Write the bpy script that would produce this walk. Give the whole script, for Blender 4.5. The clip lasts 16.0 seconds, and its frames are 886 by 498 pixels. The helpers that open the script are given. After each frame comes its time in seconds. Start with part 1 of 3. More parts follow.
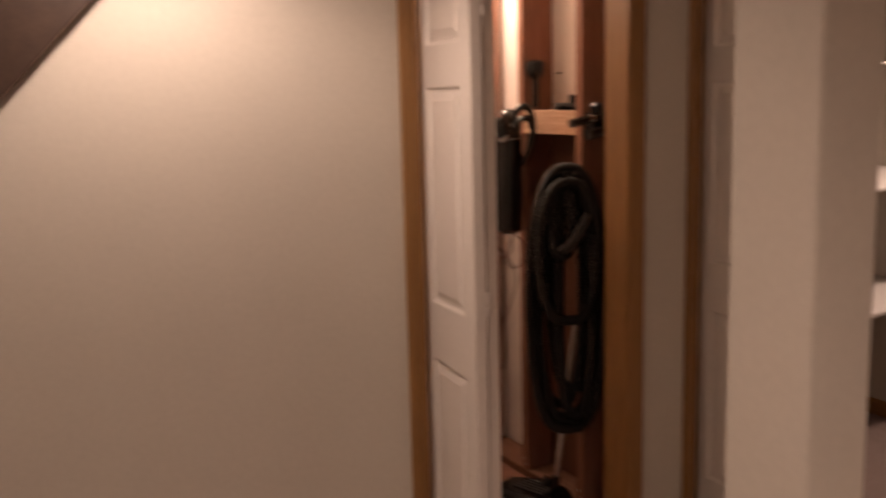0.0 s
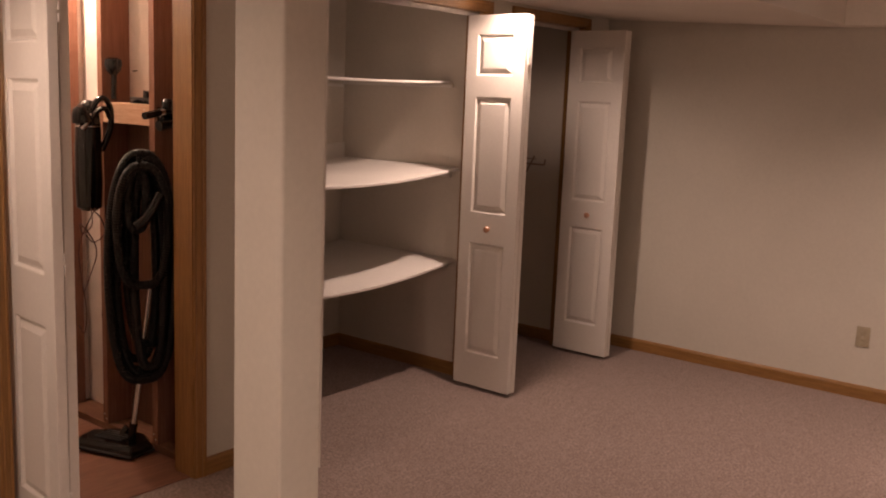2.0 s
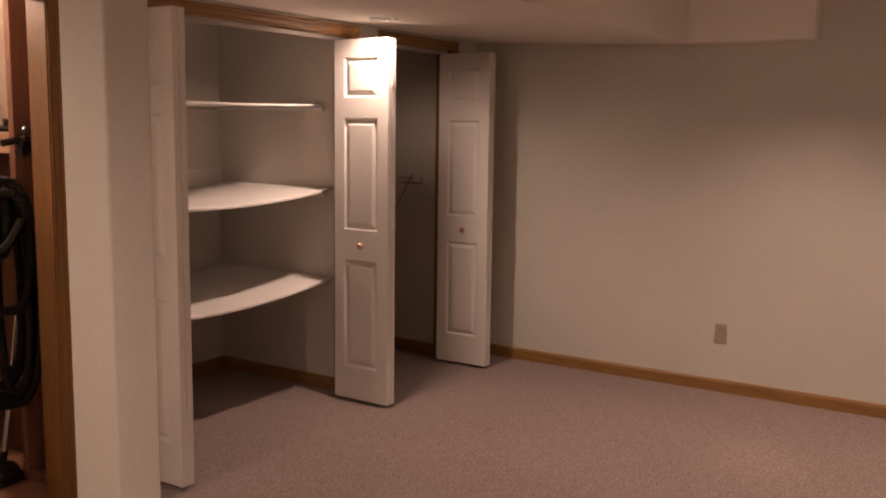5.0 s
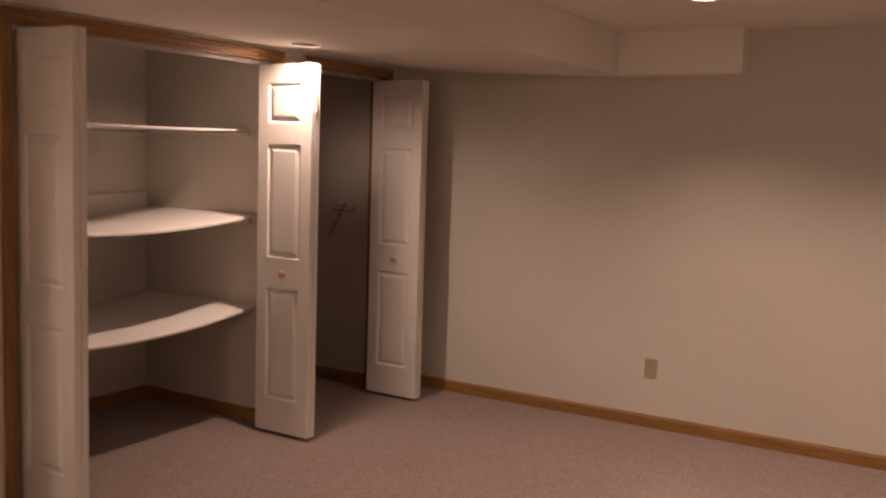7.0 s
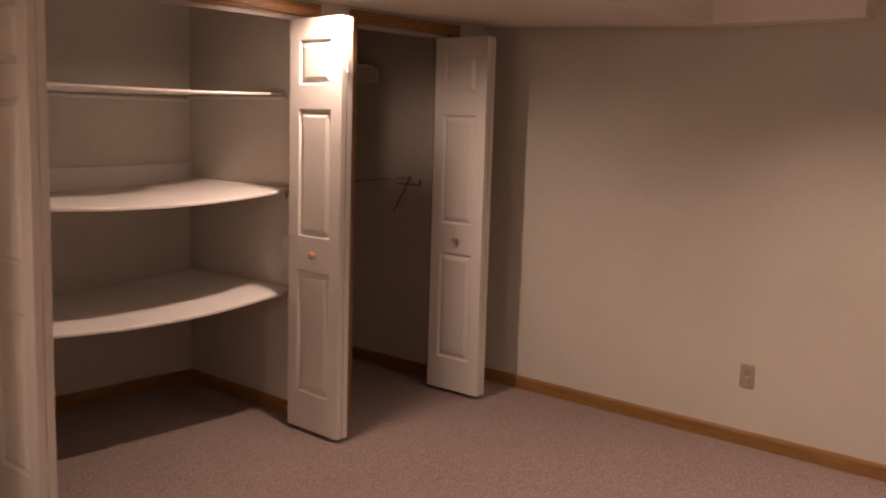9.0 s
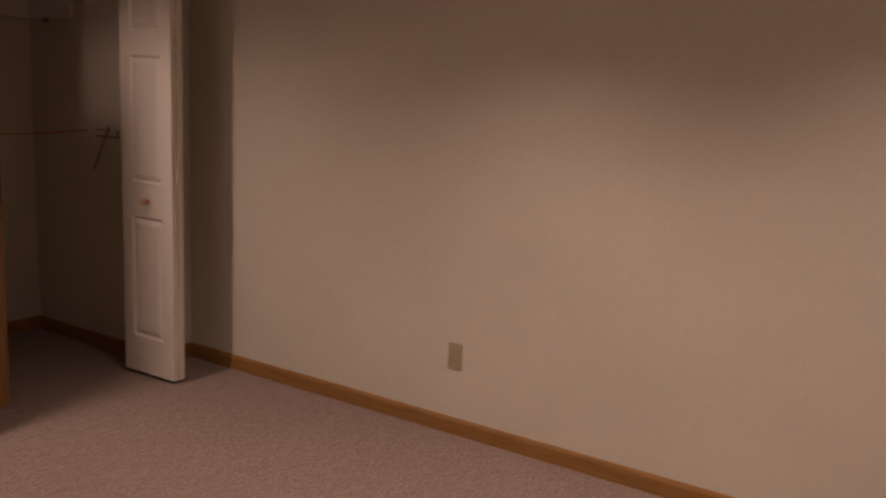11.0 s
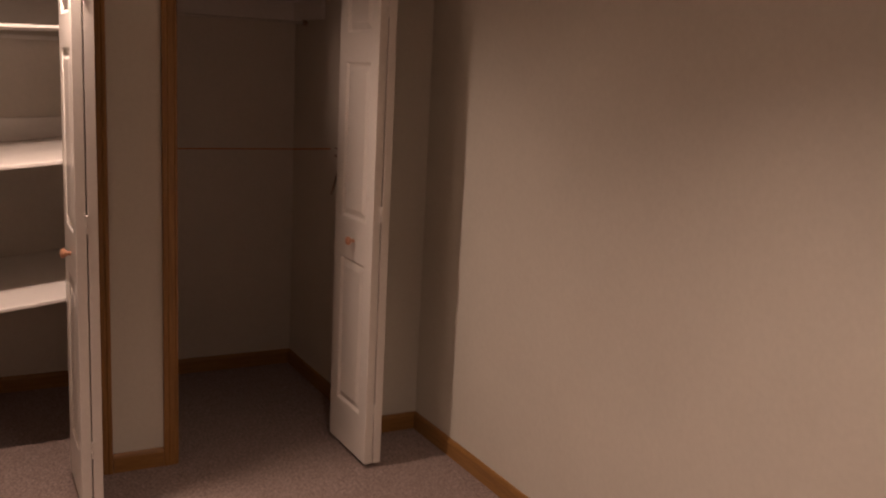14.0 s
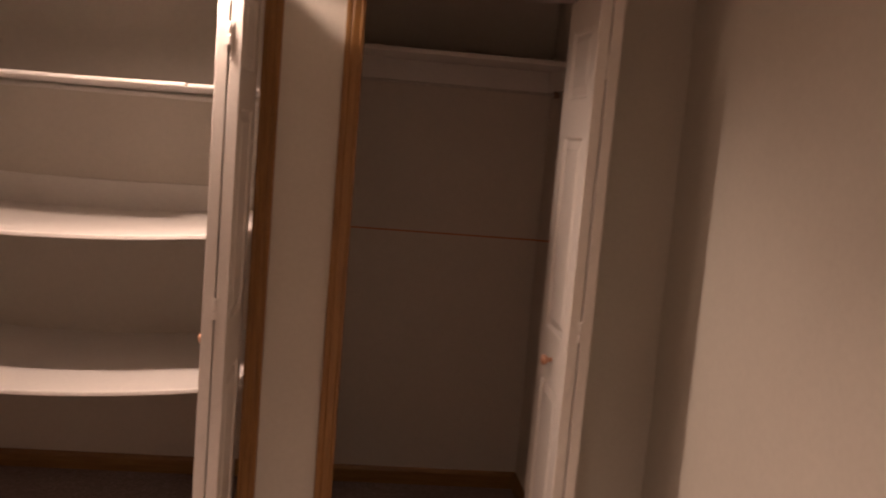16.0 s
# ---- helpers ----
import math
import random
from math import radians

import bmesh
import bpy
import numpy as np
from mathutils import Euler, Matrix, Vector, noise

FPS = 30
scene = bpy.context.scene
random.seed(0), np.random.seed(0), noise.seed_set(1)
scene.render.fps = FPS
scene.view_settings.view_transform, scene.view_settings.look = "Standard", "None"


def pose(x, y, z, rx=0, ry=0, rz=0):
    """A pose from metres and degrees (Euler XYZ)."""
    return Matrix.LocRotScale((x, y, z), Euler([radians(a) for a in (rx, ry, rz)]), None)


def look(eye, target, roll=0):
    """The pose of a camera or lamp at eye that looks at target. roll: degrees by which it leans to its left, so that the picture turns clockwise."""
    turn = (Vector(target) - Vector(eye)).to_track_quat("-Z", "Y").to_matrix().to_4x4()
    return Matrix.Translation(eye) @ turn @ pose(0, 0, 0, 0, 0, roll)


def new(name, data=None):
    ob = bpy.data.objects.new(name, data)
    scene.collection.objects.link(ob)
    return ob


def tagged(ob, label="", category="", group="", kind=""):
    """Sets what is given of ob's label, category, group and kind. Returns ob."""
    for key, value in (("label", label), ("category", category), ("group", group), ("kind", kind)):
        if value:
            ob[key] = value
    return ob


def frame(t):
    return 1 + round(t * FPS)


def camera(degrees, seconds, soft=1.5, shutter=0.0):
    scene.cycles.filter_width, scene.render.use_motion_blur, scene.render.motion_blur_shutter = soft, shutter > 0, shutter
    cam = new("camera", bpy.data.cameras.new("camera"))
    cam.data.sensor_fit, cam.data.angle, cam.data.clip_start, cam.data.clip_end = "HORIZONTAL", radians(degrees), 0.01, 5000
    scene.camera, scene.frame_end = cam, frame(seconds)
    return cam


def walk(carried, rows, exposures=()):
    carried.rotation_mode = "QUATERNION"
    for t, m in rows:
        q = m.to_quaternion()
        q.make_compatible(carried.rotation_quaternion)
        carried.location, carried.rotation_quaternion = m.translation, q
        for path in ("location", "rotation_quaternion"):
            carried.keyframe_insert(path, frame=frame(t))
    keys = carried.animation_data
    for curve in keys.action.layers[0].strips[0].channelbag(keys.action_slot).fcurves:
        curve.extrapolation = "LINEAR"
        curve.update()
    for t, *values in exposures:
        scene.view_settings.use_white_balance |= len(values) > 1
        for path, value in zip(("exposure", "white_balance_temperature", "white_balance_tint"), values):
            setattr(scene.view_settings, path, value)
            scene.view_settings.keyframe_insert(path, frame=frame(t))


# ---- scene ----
cam = camera(50.6, 16.0, soft=2.0, shutter=0.4)
PATH = [
    (0, look((0.807, -2.398, 1.568), (1.724, -0.649, 1.25), -1.5)),
    (0.5, look((0.582, -2.518, 1.581), (1.932, -1.088, 1.22), -1.4)),
    (1, look((0.496, -2.663, 1.594), (2.055, -1.459, 1.246), -0.1)),
    (1.5, look((0.522, -2.862, 1.587), (2.106, -1.679, 1.285), 1.1)),
    (2, look((0.484, -3.032, 1.596), (2.037, -1.814, 1.274), 2.3)),
    (2.5, look((0.372, -3.127, 1.598), (2.048, -2.098, 1.234), 2.2)),
    (3, look((0.353, -3.191, 1.596), (2.065, -2.243, 1.182), 1.9)),
    (3.2, look((0.371, -3.232, 1.584), (2.08, -2.268, 1.199), 1.5)),
    (5.3, look((0.476, -3.348, 1.556), (2.138, -2.259, 1.326), 0.2)),
    (5.5, look((0.479, -3.379, 1.569), (2.136, -2.276, 1.372), -0.4)),
    (6, look((0.522, -3.45, 1.563), (2.13, -2.264, 1.471), -1.4)),
    (6.5, look((0.553, -3.513, 1.564), (2.194, -2.372, 1.494), 0.1)),
    (7, look((0.691, -3.485, 1.567), (2.394, -2.454, 1.368), 1.8)),
    (7.5, look((0.871, -3.432, 1.569), (2.601, -2.456, 1.336), 3.9)),
    (8, look((1.11, -3.471, 1.561), (2.76, -2.382, 1.259), 2.7)),
    (8.5, look((1.324, -3.537, 1.554), (2.874, -2.313, 1.237), 2.4)),
    (9, look((1.573, -3.548, 1.548), (3.07, -2.249, 1.283), 1.7)),
    (9.5, look((1.845, -3.59, 1.572), (3.388, -2.357, 1.264), 2.9)),
    (10, look((2.122, -3.719, 1.539), (3.658, -2.489, 1.183), 2.1)),
    (10.2, look((2.218, -3.788, 1.544), (3.77, -2.582, 1.173), 2.6)),
    (12.3, look((3.345, -3.965, 1.500), (5.020, -2.928, 1.166), 0.4)),
    (12.5, look((3.387, -3.926, 1.457), (5.006, -2.793, 1.150), 0.4)),
    (13, look((3.619, -3.755, 1.495), (5.101, -2.456, 1.156), 3.6)),
    (13.5, look((3.847, -3.644, 1.468), (5.024, -2.072, 1.093), 1.9)),
    (14, look((4.157, -3.551, 1.595), (5.096, -1.826, 1.215), 2.9)),
    (14.5, look((4.321, -3.408, 1.565), (5.184, -1.619, 1.328), 3.6)),
    (15, look((4.536, -3.290, 1.553), (5.256, -1.432, 1.389), 5.2)),
    (15.5, look((4.764, -3.156, 1.576), (5.242, -1.224, 1.376), 4.6)),
    (16, look((4.937, -2.990, 1.574), (5.139, -1.015, 1.332), 4.8)),
]

walk(cam, PATH, exposures=[(0.0, -0.24), (0.6, -0.07), (2.2, 0.0), (3.0, -0.05), (5.5, -0.02), (6.5, 0.0), (9.0, 0.02), (10.2, -0.06), (12.2, -0.42), (13.0, -0.5), (13.6, -0.22), (14.3, 0.0), (15.0, 0.12), (16.0, 0.38)])

# ---------------------------------------------------------------- sizes
CEIL = 2.30
HEAD = 2.045
BACK = 1.075
OPEN_A = (2.000, 2.745)
OPEN_B = (3.052, 4.632)
OPEN_C = (4.942, 5.682)


def east(y):
    """x of the east wall's face."""
    return 5.991


def sof(y):
    """Height of the soffit's underside at y."""
    return 2.122 + 0.045 * y


# ---------------------------------------------------------------- light
world = bpy.data.worlds.new("world")
scene.world = world
world.use_nodes = True
world.node_tree.nodes["Background"].inputs[0].default_value = (0.9, 0.6, 0.4, 1)
world.node_tree.nodes["Background"].inputs[1].default_value = 0.0

WARM = (1.0, 0.688, 0.555)
# x, y, z, power, spread in degrees, softness of the beam's edge
LAMPS = [
    (4.92, -2.24, CEIL, 150, 123, 1.0),
    (4.460, -0.354, sof(-0.354), 78, 171, 1.0),
    (1.25, -0.43, sof(-0.43), 34, 176, 0.65),
    # Unseen can added as fill for the left wall and pillar.
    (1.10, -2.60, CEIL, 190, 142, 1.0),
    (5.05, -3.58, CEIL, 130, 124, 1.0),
    # Two more unseen cans, added to brighten from the room's south end.
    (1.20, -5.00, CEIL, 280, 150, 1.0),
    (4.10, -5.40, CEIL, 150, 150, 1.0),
]
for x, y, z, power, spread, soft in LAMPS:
    lamp = bpy.data.lights.new("recessed_or_added_light", "SPOT")
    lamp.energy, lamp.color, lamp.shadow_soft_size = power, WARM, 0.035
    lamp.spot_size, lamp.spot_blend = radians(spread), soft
    new("recessed_or_added_light", lamp).location = (x, y, z - 0.004)
BARE = (-2.45, -2.90, 2.09)
lamp = bpy.data.lights.new("bare_bulb_light", "POINT")
lamp.energy, lamp.color, lamp.shadow_soft_size = 60, WARM, 0.05
new("bare_bulb_light", lamp).location = BARE
lamp = bpy.data.lights.new("closet_light", "POINT")
lamp.energy, lamp.color, lamp.shadow_soft_size = 30, (1.0, 0.70, 0.54), 0.03
new("closet_light", lamp).location = (2.62, 0.985, 2.17)


# ---------------------------------------------------------------- materials
def material(name, rough=0.6, metal=0.0, spec=0.5):
    m = bpy.data.materials.new(name)
    m.use_nodes = True
    b = m.node_tree.nodes["Principled BSDF"]
    b.inputs["Roughness"].default_value = rough
    b.inputs["Metallic"].default_value = metal
    b.inputs["Specular IOR Level"].default_value = spec
    return m, m.node_tree, b


def noise_tex(t, scale, detail=3, stretch=(1, 1, 1), rough=0.55):
    c = t.nodes.new("ShaderNodeTexCoord")
    mp = t.nodes.new("ShaderNodeMapping")
    mp.inputs["Scale"].default_value = stretch
    n = t.nodes.new("ShaderNodeTexNoise")
    n.inputs["Scale"].default_value = scale
    n.inputs["Detail"].default_value = detail
    n.inputs["Roughness"].default_value = rough
    t.links.new(c.outputs["Object"], mp.inputs[0])
    t.links.new(mp.outputs[0], n.inputs["Vector"])
    return n.outputs["Fac"]


def ramp(t, fac, stops):
    r = t.nodes.new("ShaderNodeValToRGB")
    e = r.color_ramp.elements
    while len(e) < len(stops):
        e.new(0.5)
    for el, (p, c) in zip(e, stops):
        el.position, el.color = p, (*c, 1)
    t.links.new(fac, r.inputs[0])
    return r.outputs[0]


def mix(t, a, b, fac, mode="MULTIPLY"):
    n = t.nodes.new("ShaderNodeMix")
    n.data_type, n.blend_type = "RGBA", mode
    n.inputs[0].default_value = fac
    t.links.new(a, n.inputs[6])
    t.links.new(b, n.inputs[7])
    return n.outputs[2]


def bump(t, b, fac, strength, dist):
    n = t.nodes.new("ShaderNodeBump")
    n.inputs["Strength"].default_value = strength
    n.inputs["Distance"].default_value = dist
    t.links.new(fac, n.inputs["Height"])
    t.links.new(n.outputs[0], b.inputs["Normal"])


def paint(name, base, rough=0.6, tex=220, dist=0.0006, blot=1.6, var=0.05, spec=0.4):
    m, t, b = material(name, rough, spec=spec)
    lo = tuple(c * (1 - var) for c in base)
    hi = tuple(min(1, c * (1 + var)) for c in base)
    big = ramp(t, noise_tex(t, blot, 4), [(0.35, lo), (0.65, hi)])
    fine = ramp(t, noise_tex(t, 60, 3), [(0.3, (0.95, 0.95, 0.95)), (0.7, (1, 1, 1))])
    t.links.new(mix(t, big, fine, 1.0), b.inputs["Base Color"])
    bump(t, b, noise_tex(t, tex, 3), 0.5, dist)
    return m


def wood(name, dark, light, rough=0.4, stretch=(14, 14, 0.8), scale=6.0, spec=0.5, grain=0.55):
    m, t, b = material(name, rough, spec=spec)
    g1 = ramp(t, noise_tex(t, scale, 6, stretch, 0.65), [(0.3, dark), (0.7, light)])
    g2 = ramp(t, noise_tex(t, scale * 7, 3, stretch), [(0.35, (0.72, 0.68, 0.62)), (0.6, (1, 1, 1))])
    t.links.new(mix(t, g1, g2, grain), b.inputs["Base Color"])
    bump(t, b, noise_tex(t, scale * 7, 3, stretch), 0.35, 0.0006)
    return m


WALL = paint("wall_paint", (0.60, 0.576, 0.507), 0.7, var=0.03)
CEILING = paint("ceiling_paint", (0.85, 0.805, 0.725), 0.85, tex=120, dist=0.0015, var=0.03)
CLOSET = paint("closet_paint", (0.63, 0.583, 0.515), 0.75, var=0.03)
DRYWALL = paint("bare_drywall", (0.66, 0.585, 0.53), 0.9, var=0.06, blot=5)
WHITE = paint("white_enamel", (0.74, 0.71, 0.66), 0.33, tex=300, dist=0.0004, var=0.03, spec=0.5)
SHELF = paint("shelf_enamel", (0.78, 0.75, 0.71), 0.45, tex=160, dist=0.0003, var=0.04)
OAK_V = wood("oak_upright", (0.215, 0.107, 0.033), (0.345, 0.181, 0.056))
OAK_X = wood("oak_lengthwise", (0.215, 0.107, 0.033), (0.345, 0.181, 0.056), stretch=(0.8, 14, 14))
OAK_Y = wood("oak_crosswise", (0.215, 0.107, 0.033), (0.345, 0.181, 0.056), stretch=(14, 0.8, 14))
PINE_V = wood("pine_upright", (0.19, 0.085, 0.055), (0.29, 0.145, 0.095), 0.75, spec=0.2, grain=0.3)
DARK_RED = wood("dark_reddish_wood", (0.10, 0.044, 0.027), (0.16, 0.075, 0.047), 0.7, spec=0.2, grain=0.4)
PINE_Y = wood("pine_lengthwise", (0.46, 0.28, 0.18), (0.64, 0.43, 0.30), 0.75, stretch=(14, 0.8, 14), spec=0.2)
LEDGE = wood("dark_cherry", (0.17, 0.062, 0.035), (0.30, 0.12, 0.07), 0.25, stretch=(14, 0.8, 14))
KNOB = wood("knob_wood", (0.42, 0.20, 0.12), (0.58, 0.32, 0.2), 0.3, scale=30)


def carpet():
    m, t, b = material("carpet", 0.95, spec=0.1)
    tuft = ramp(t, noise_tex(t, 82, 6, (1, 1, 1), 0.72), [(0.33, (0.155, 0.118, 0.104)), (0.5, (0.295, 0.226, 0.203)), (0.67, (0.50, 0.392, 0.357))])
    blot = ramp(t, noise_tex(t, 20, 6, (1, 1, 1), 0.65), [(0.30, (0.78, 0.77, 0.77)), (0.64, (1, 1, 1))])
    wide = ramp(t, noise_tex(t, 1.3, 3), [(0.3, (0.92, 0.91, 0.9)), (0.7, (1, 1, 1))])
    t.links.new(mix(t, mix(t, tuft, blot, 1.0), wide, 1.0), b.inputs["Base Color"])
    b.inputs["Sheen Weight"].default_value = 0.15
    bump(t, b, noise_tex(t, 130, 4), 0.9, 0.006)
    return m


def plain(name, colour, rough, metal=0.0, spec=0.5, scale=40, var=0.15):
    m, t, b = material(name, rough, metal, spec)
    lo = tuple(c * (1 - var) for c in colour)
    t.links.new(ramp(t, noise_tex(t, scale, 4), [(0.35, lo), (0.65, colour)]), b.inputs["Base Color"])
    return m


CARPET = carpet()
VINYL = wood("closet_floor_boards", (0.16, 0.07, 0.04), (0.28, 0.13, 0.08), 0.6, stretch=(1, 12, 12))
BLACK = plain("black_plastic", (0.006, 0.006, 0.006), 0.14)
HOSE = plain("grey_hose", (0.011, 0.010, 0.009), 0.5, 0.0, 0.3)
RUBBER = plain("dark_rubber", (0.03, 0.028, 0.026), 0.7)
CHROME = plain("chrome", (0.75, 0.74, 0.72), 0.18, 1.0)
STEEL = plain("hinge_steel", (0.62, 0.58, 0.52), 0.35, 1.0)
ALMOND = plain("almond_plastic", (0.40, 0.35, 0.25), 0.45)
SLOT = plain("slot_dark", (0.03, 0.025, 0.02), 0.6)
CABLE = plain("cable_dark", (0.10, 0.035, 0.03), 0.5)
TRACK = plain("painted_track", (0.55, 0.52, 0.48), 0.4, 0.3)
RUST = plain("brown_bracket", (0.30, 0.20, 0.145), 0.5, 0.1)
DARKWOOD = wood("dark_stair_wood", (0.035, 0.022, 0.016), (0.06, 0.038, 0.027), 0.4, stretch=(3, 14, 3))
ORANGE = plain("raw_pine_strip", (0.55, 0.20, 0.07), 0.6)
# Darker pine tone, used on the floor plate only.
PINE_DARK = wood("dark_plate_pine", (0.13, 0.06, 0.035), (0.22, 0.11, 0.065), 0.8, stretch=(14, 0.8, 14), spec=0.2)


def glow(name, colour, strength, base=0.8):
    m, t, b = material(name, 0.4)
    b.inputs["Base Color"].default_value = (base, base, base, 1)
    b.inputs["Emission Color"].default_value = (*colour, 1)
    b.inputs["Emission Strength"].default_value = strength
    return m


BULB = glow("bulb_face", (1.0, 0.88, 0.86), 14)
BULB_LOW = glow("soffit_bulb_face", (1.0, 0.80, 0.62), 0.8, 0.05)


# ---------------------------------------------------------------- mesh helpers
def solid(name, bm, mat, parent=None, label="", kind="", smooth=False):
    bmesh.ops.recalc_face_normals(bm, faces=bm.faces)
    me = bpy.data.meshes.new(name)
    bm.to_mesh(me)
    bm.free()
    me.materials.append(mat)
    if smooth:
        me.shade_smooth()
        me.set_sharp_from_angle(angle=radians(35))
    ob = tagged(new(name, me), label, kind=kind)
    if parent:
        ob.parent = parent
    return ob


def part(name, bm, mat, parent, label="", smooth=False):
    return solid(name, bm, mat, parent, label, "", smooth)


def thing(name, place, label, category, group="", turn=0.0):
    ob = tagged(new(name), label, category, group)
    ob.matrix_basis = pose(*place, 0, 0, turn)
    return ob


def add_box(bm, x0, x1, y0, y1, z0, z1, bevel=0.0, seg=1):
    made = bmesh.ops.create_cube(bm, size=1, matrix=Matrix.LocRotScale(
        ((x0 + x1) / 2, (y0 + y1) / 2, (z0 + z1) / 2), None, (x1 - x0, y1 - y0, z1 - z0)))
    if bevel:
        edges = list({e for v in made["verts"] for e in v.link_edges})
        bmesh.ops.bevel(bm, geom=edges, offset=bevel, segments=seg, affect="EDGES", profile=0.5)
    return bm


def box(x0, x1, y0, y1, z0, z1, bevel=0.0, seg=1):
    return add_box(bmesh.new(), x0, x1, y0, y1, z0, z1, bevel, seg)


def prism(points, z0, z1):
    """A solid on a plan of points. z0 and z1: heights, or functions of y."""
    bm = bmesh.new()
    low = [bm.verts.new((x, y, z0(y) if callable(z0) else z0)) for x, y in points]
    top = [bm.verts.new((x, y, z1(y) if callable(z1) else z1)) for x, y in points]
    bm.faces.new(low[::-1])
    bm.faces.new(top)
    for i in range(len(points)):
        j = (i + 1) % len(points)
        bm.faces.new((low[i], low[j], top[j], top[i]))
    return bm


def lathe(profile, steps=24, axis="z"):
    """Turned body from (radius, height) pairs."""
    bm = bmesh.new()
    rings = []
    for r, h in profile:
        ring = []
        for k in range(steps):
            a = math.tau * k / steps
            p = (r * math.cos(a), r * math.sin(a), h)
            if axis == "x":
                p = (h, p[0], p[1])
            elif axis == "y":
                p = (p[0], h, p[1])
            ring.append(bm.verts.new(p))
        rings.append(ring)
    for a, b in zip(rings, rings[1:]):
        for k in range(steps):
            j = (k + 1) % steps
            bm.faces.new((a[k], a[j], b[j], b[k]))
    bm.faces.new(rings[0])
    bm.faces.new(rings[-1])
    return bm


def tube(points, radius, steps=10, closed=False, ribs=0.0, pitch=0.006):
    """A round tube along points; ribs: how far its rings stand out."""
    pts = [Vector(p) for p in points]
    if ribs:
        fine, n = [], len(pts)
        for i in range(n if closed else n - 1):
            a, b = pts[i], pts[(i + 1) % n]
            k = max(1, round((b - a).length / pitch))
            fine += [a.lerp(b, j / k) for j in range(k)]
        pts = fine if closed else fine + [pts[-1]]
    bm = bmesh.new()
    rings, up = [], Vector((0.13, 0.97, 0.2))
    n = len(pts)
    for i, p in enumerate(pts):
        a = pts[i - 1] if (i or closed) else pts[0]
        b = pts[(i + 1) % n] if (closed or i < n - 1) else pts[-1]
        d = (b - a).normalized()
        s = d.cross(up)
        if s.length < 1e-3:
            s = d.cross(Vector((1, 0, 0)))
        s.normalize()
        u = s.cross(d)
        r = radius + (ribs if i % 2 else -ribs)
        rings.append([bm.verts.new(p + r * (math.cos(math.tau * k / steps) * s + math.sin(math.tau * k / steps) * u)) for k in range(steps)])
    last = n if closed else n - 1
    for i in range(last):
        a, b = rings[i], rings[(i + 1) % n]
        for k in range(steps):
            j = (k + 1) % steps
            bm.faces.new((a[k], a[j], b[j], b[k]))
    if not closed:
        bm.faces.new(rings[0])
        bm.faces.new(rings[-1])
    return bm


def smooth_path(points, k=8, closed=False):
    """Catmull-Rom through points."""
    pts = [Vector(p) for p in points]
    n = len(pts)
    out = []
    for i in range(n if closed else n - 1):
        p = [pts[(i + d) % n] if closed else pts[min(max(i + d, 0), n - 1)] for d in (-1, 0, 1, 2)]
        for j in range(k):
            t = j / k
            out.append(0.5 * ((2 * p[1]) + (p[2] - p[0]) * t + (2 * p[0] - 5 * p[1] + 4 * p[2] - p[3]) * t * t
                              + (-p[0] + 3 * p[1] - 3 * p[2] + p[3]) * t ** 3))
    if not closed:
        out.append(pts[-1])
    return out


def structure(name, bm, mat, label=""):
    return solid(name, bm, mat, None, label, "structure")


# ---------------------------------------------------------------- floor, walls, ceiling
structure("floor", box(-3.0, 6.4, -6.6, 1.2, -0.10, 0.0), CARPET, "mauve brown cut pile carpet")
structure("closet_floor", box(1.86, 2.945, 0.02, 1.09, 0.001, 0.006), VINYL, "reddish brown boards on the storage closet floor")

JT = 0.018
WT = 0.12
spans = [(-3.0, OPEN_A[0] - JT), (OPEN_A[1] + JT, OPEN_B[0] - JT), (OPEN_B[1] + JT, OPEN_C[0] - JT), (OPEN_C[1] + JT, 6.0)]
for a, b in spans:
    structure("wall_north", box(a, b, 0, WT, 0, CEIL), WALL, "plain beige painted drywall between closet openings")
for a, b in (OPEN_A, OPEN_B, OPEN_C):
    structure("wall_north", box(a - JT, b + JT, 0, WT, HEAD + JT, CEIL), WALL, "beige painted drywall over a closet opening")
structure("wall_east", prism([(east(1.2), 1.2), (east(-6.6), -6.6), (6.5, -6.6), (6.5, 1.2)], 0, CEIL), WALL, "long plain beige painted wall")
structure("wall_west", box(-3.12, -3.0, -6.6, 1.2, 0, CEIL), WALL, "plain beige painted wall")
structure("wall_south", box(-3.12, 6.5, -6.72, -6.6, 0, CEIL), WALL, "plain beige painted wall")
structure("wall_closet", box(2.957, 5.999, BACK, BACK + 0.1, 0, CEIL), CLOSET, "beige back wall of the closets")
structure("wall_closet", box(4.675, 4.875, WT, BACK, 0, CEIL), CLOSET, "beige wall between the two closets")
structure("wall_closet", box(5.768, 5.999, WT, BACK, 0, CEIL), CLOSET, "beige side wall of the hanging closet")
structure("wall_closet", box(2.957, 2.985, WT, BACK, 0, CEIL), CLOSET, "beige side wall of the shelf closet")
structure("wall_storage", box(2.945, 2.957, WT, 1.2, 0, CEIL), DRYWALL, "bare drywall behind the studs")
structure("wall_storage", box(1.85, 2.945, 1.10, 1.2, 0, CEIL), DRYWALL, "bare drywall at the back of the storage closet")
structure("wall_storage", box(1.75, 1.85, WT, 1.2, 0, CEIL), DRYWALL, "bare drywall at the side of the storage closet")


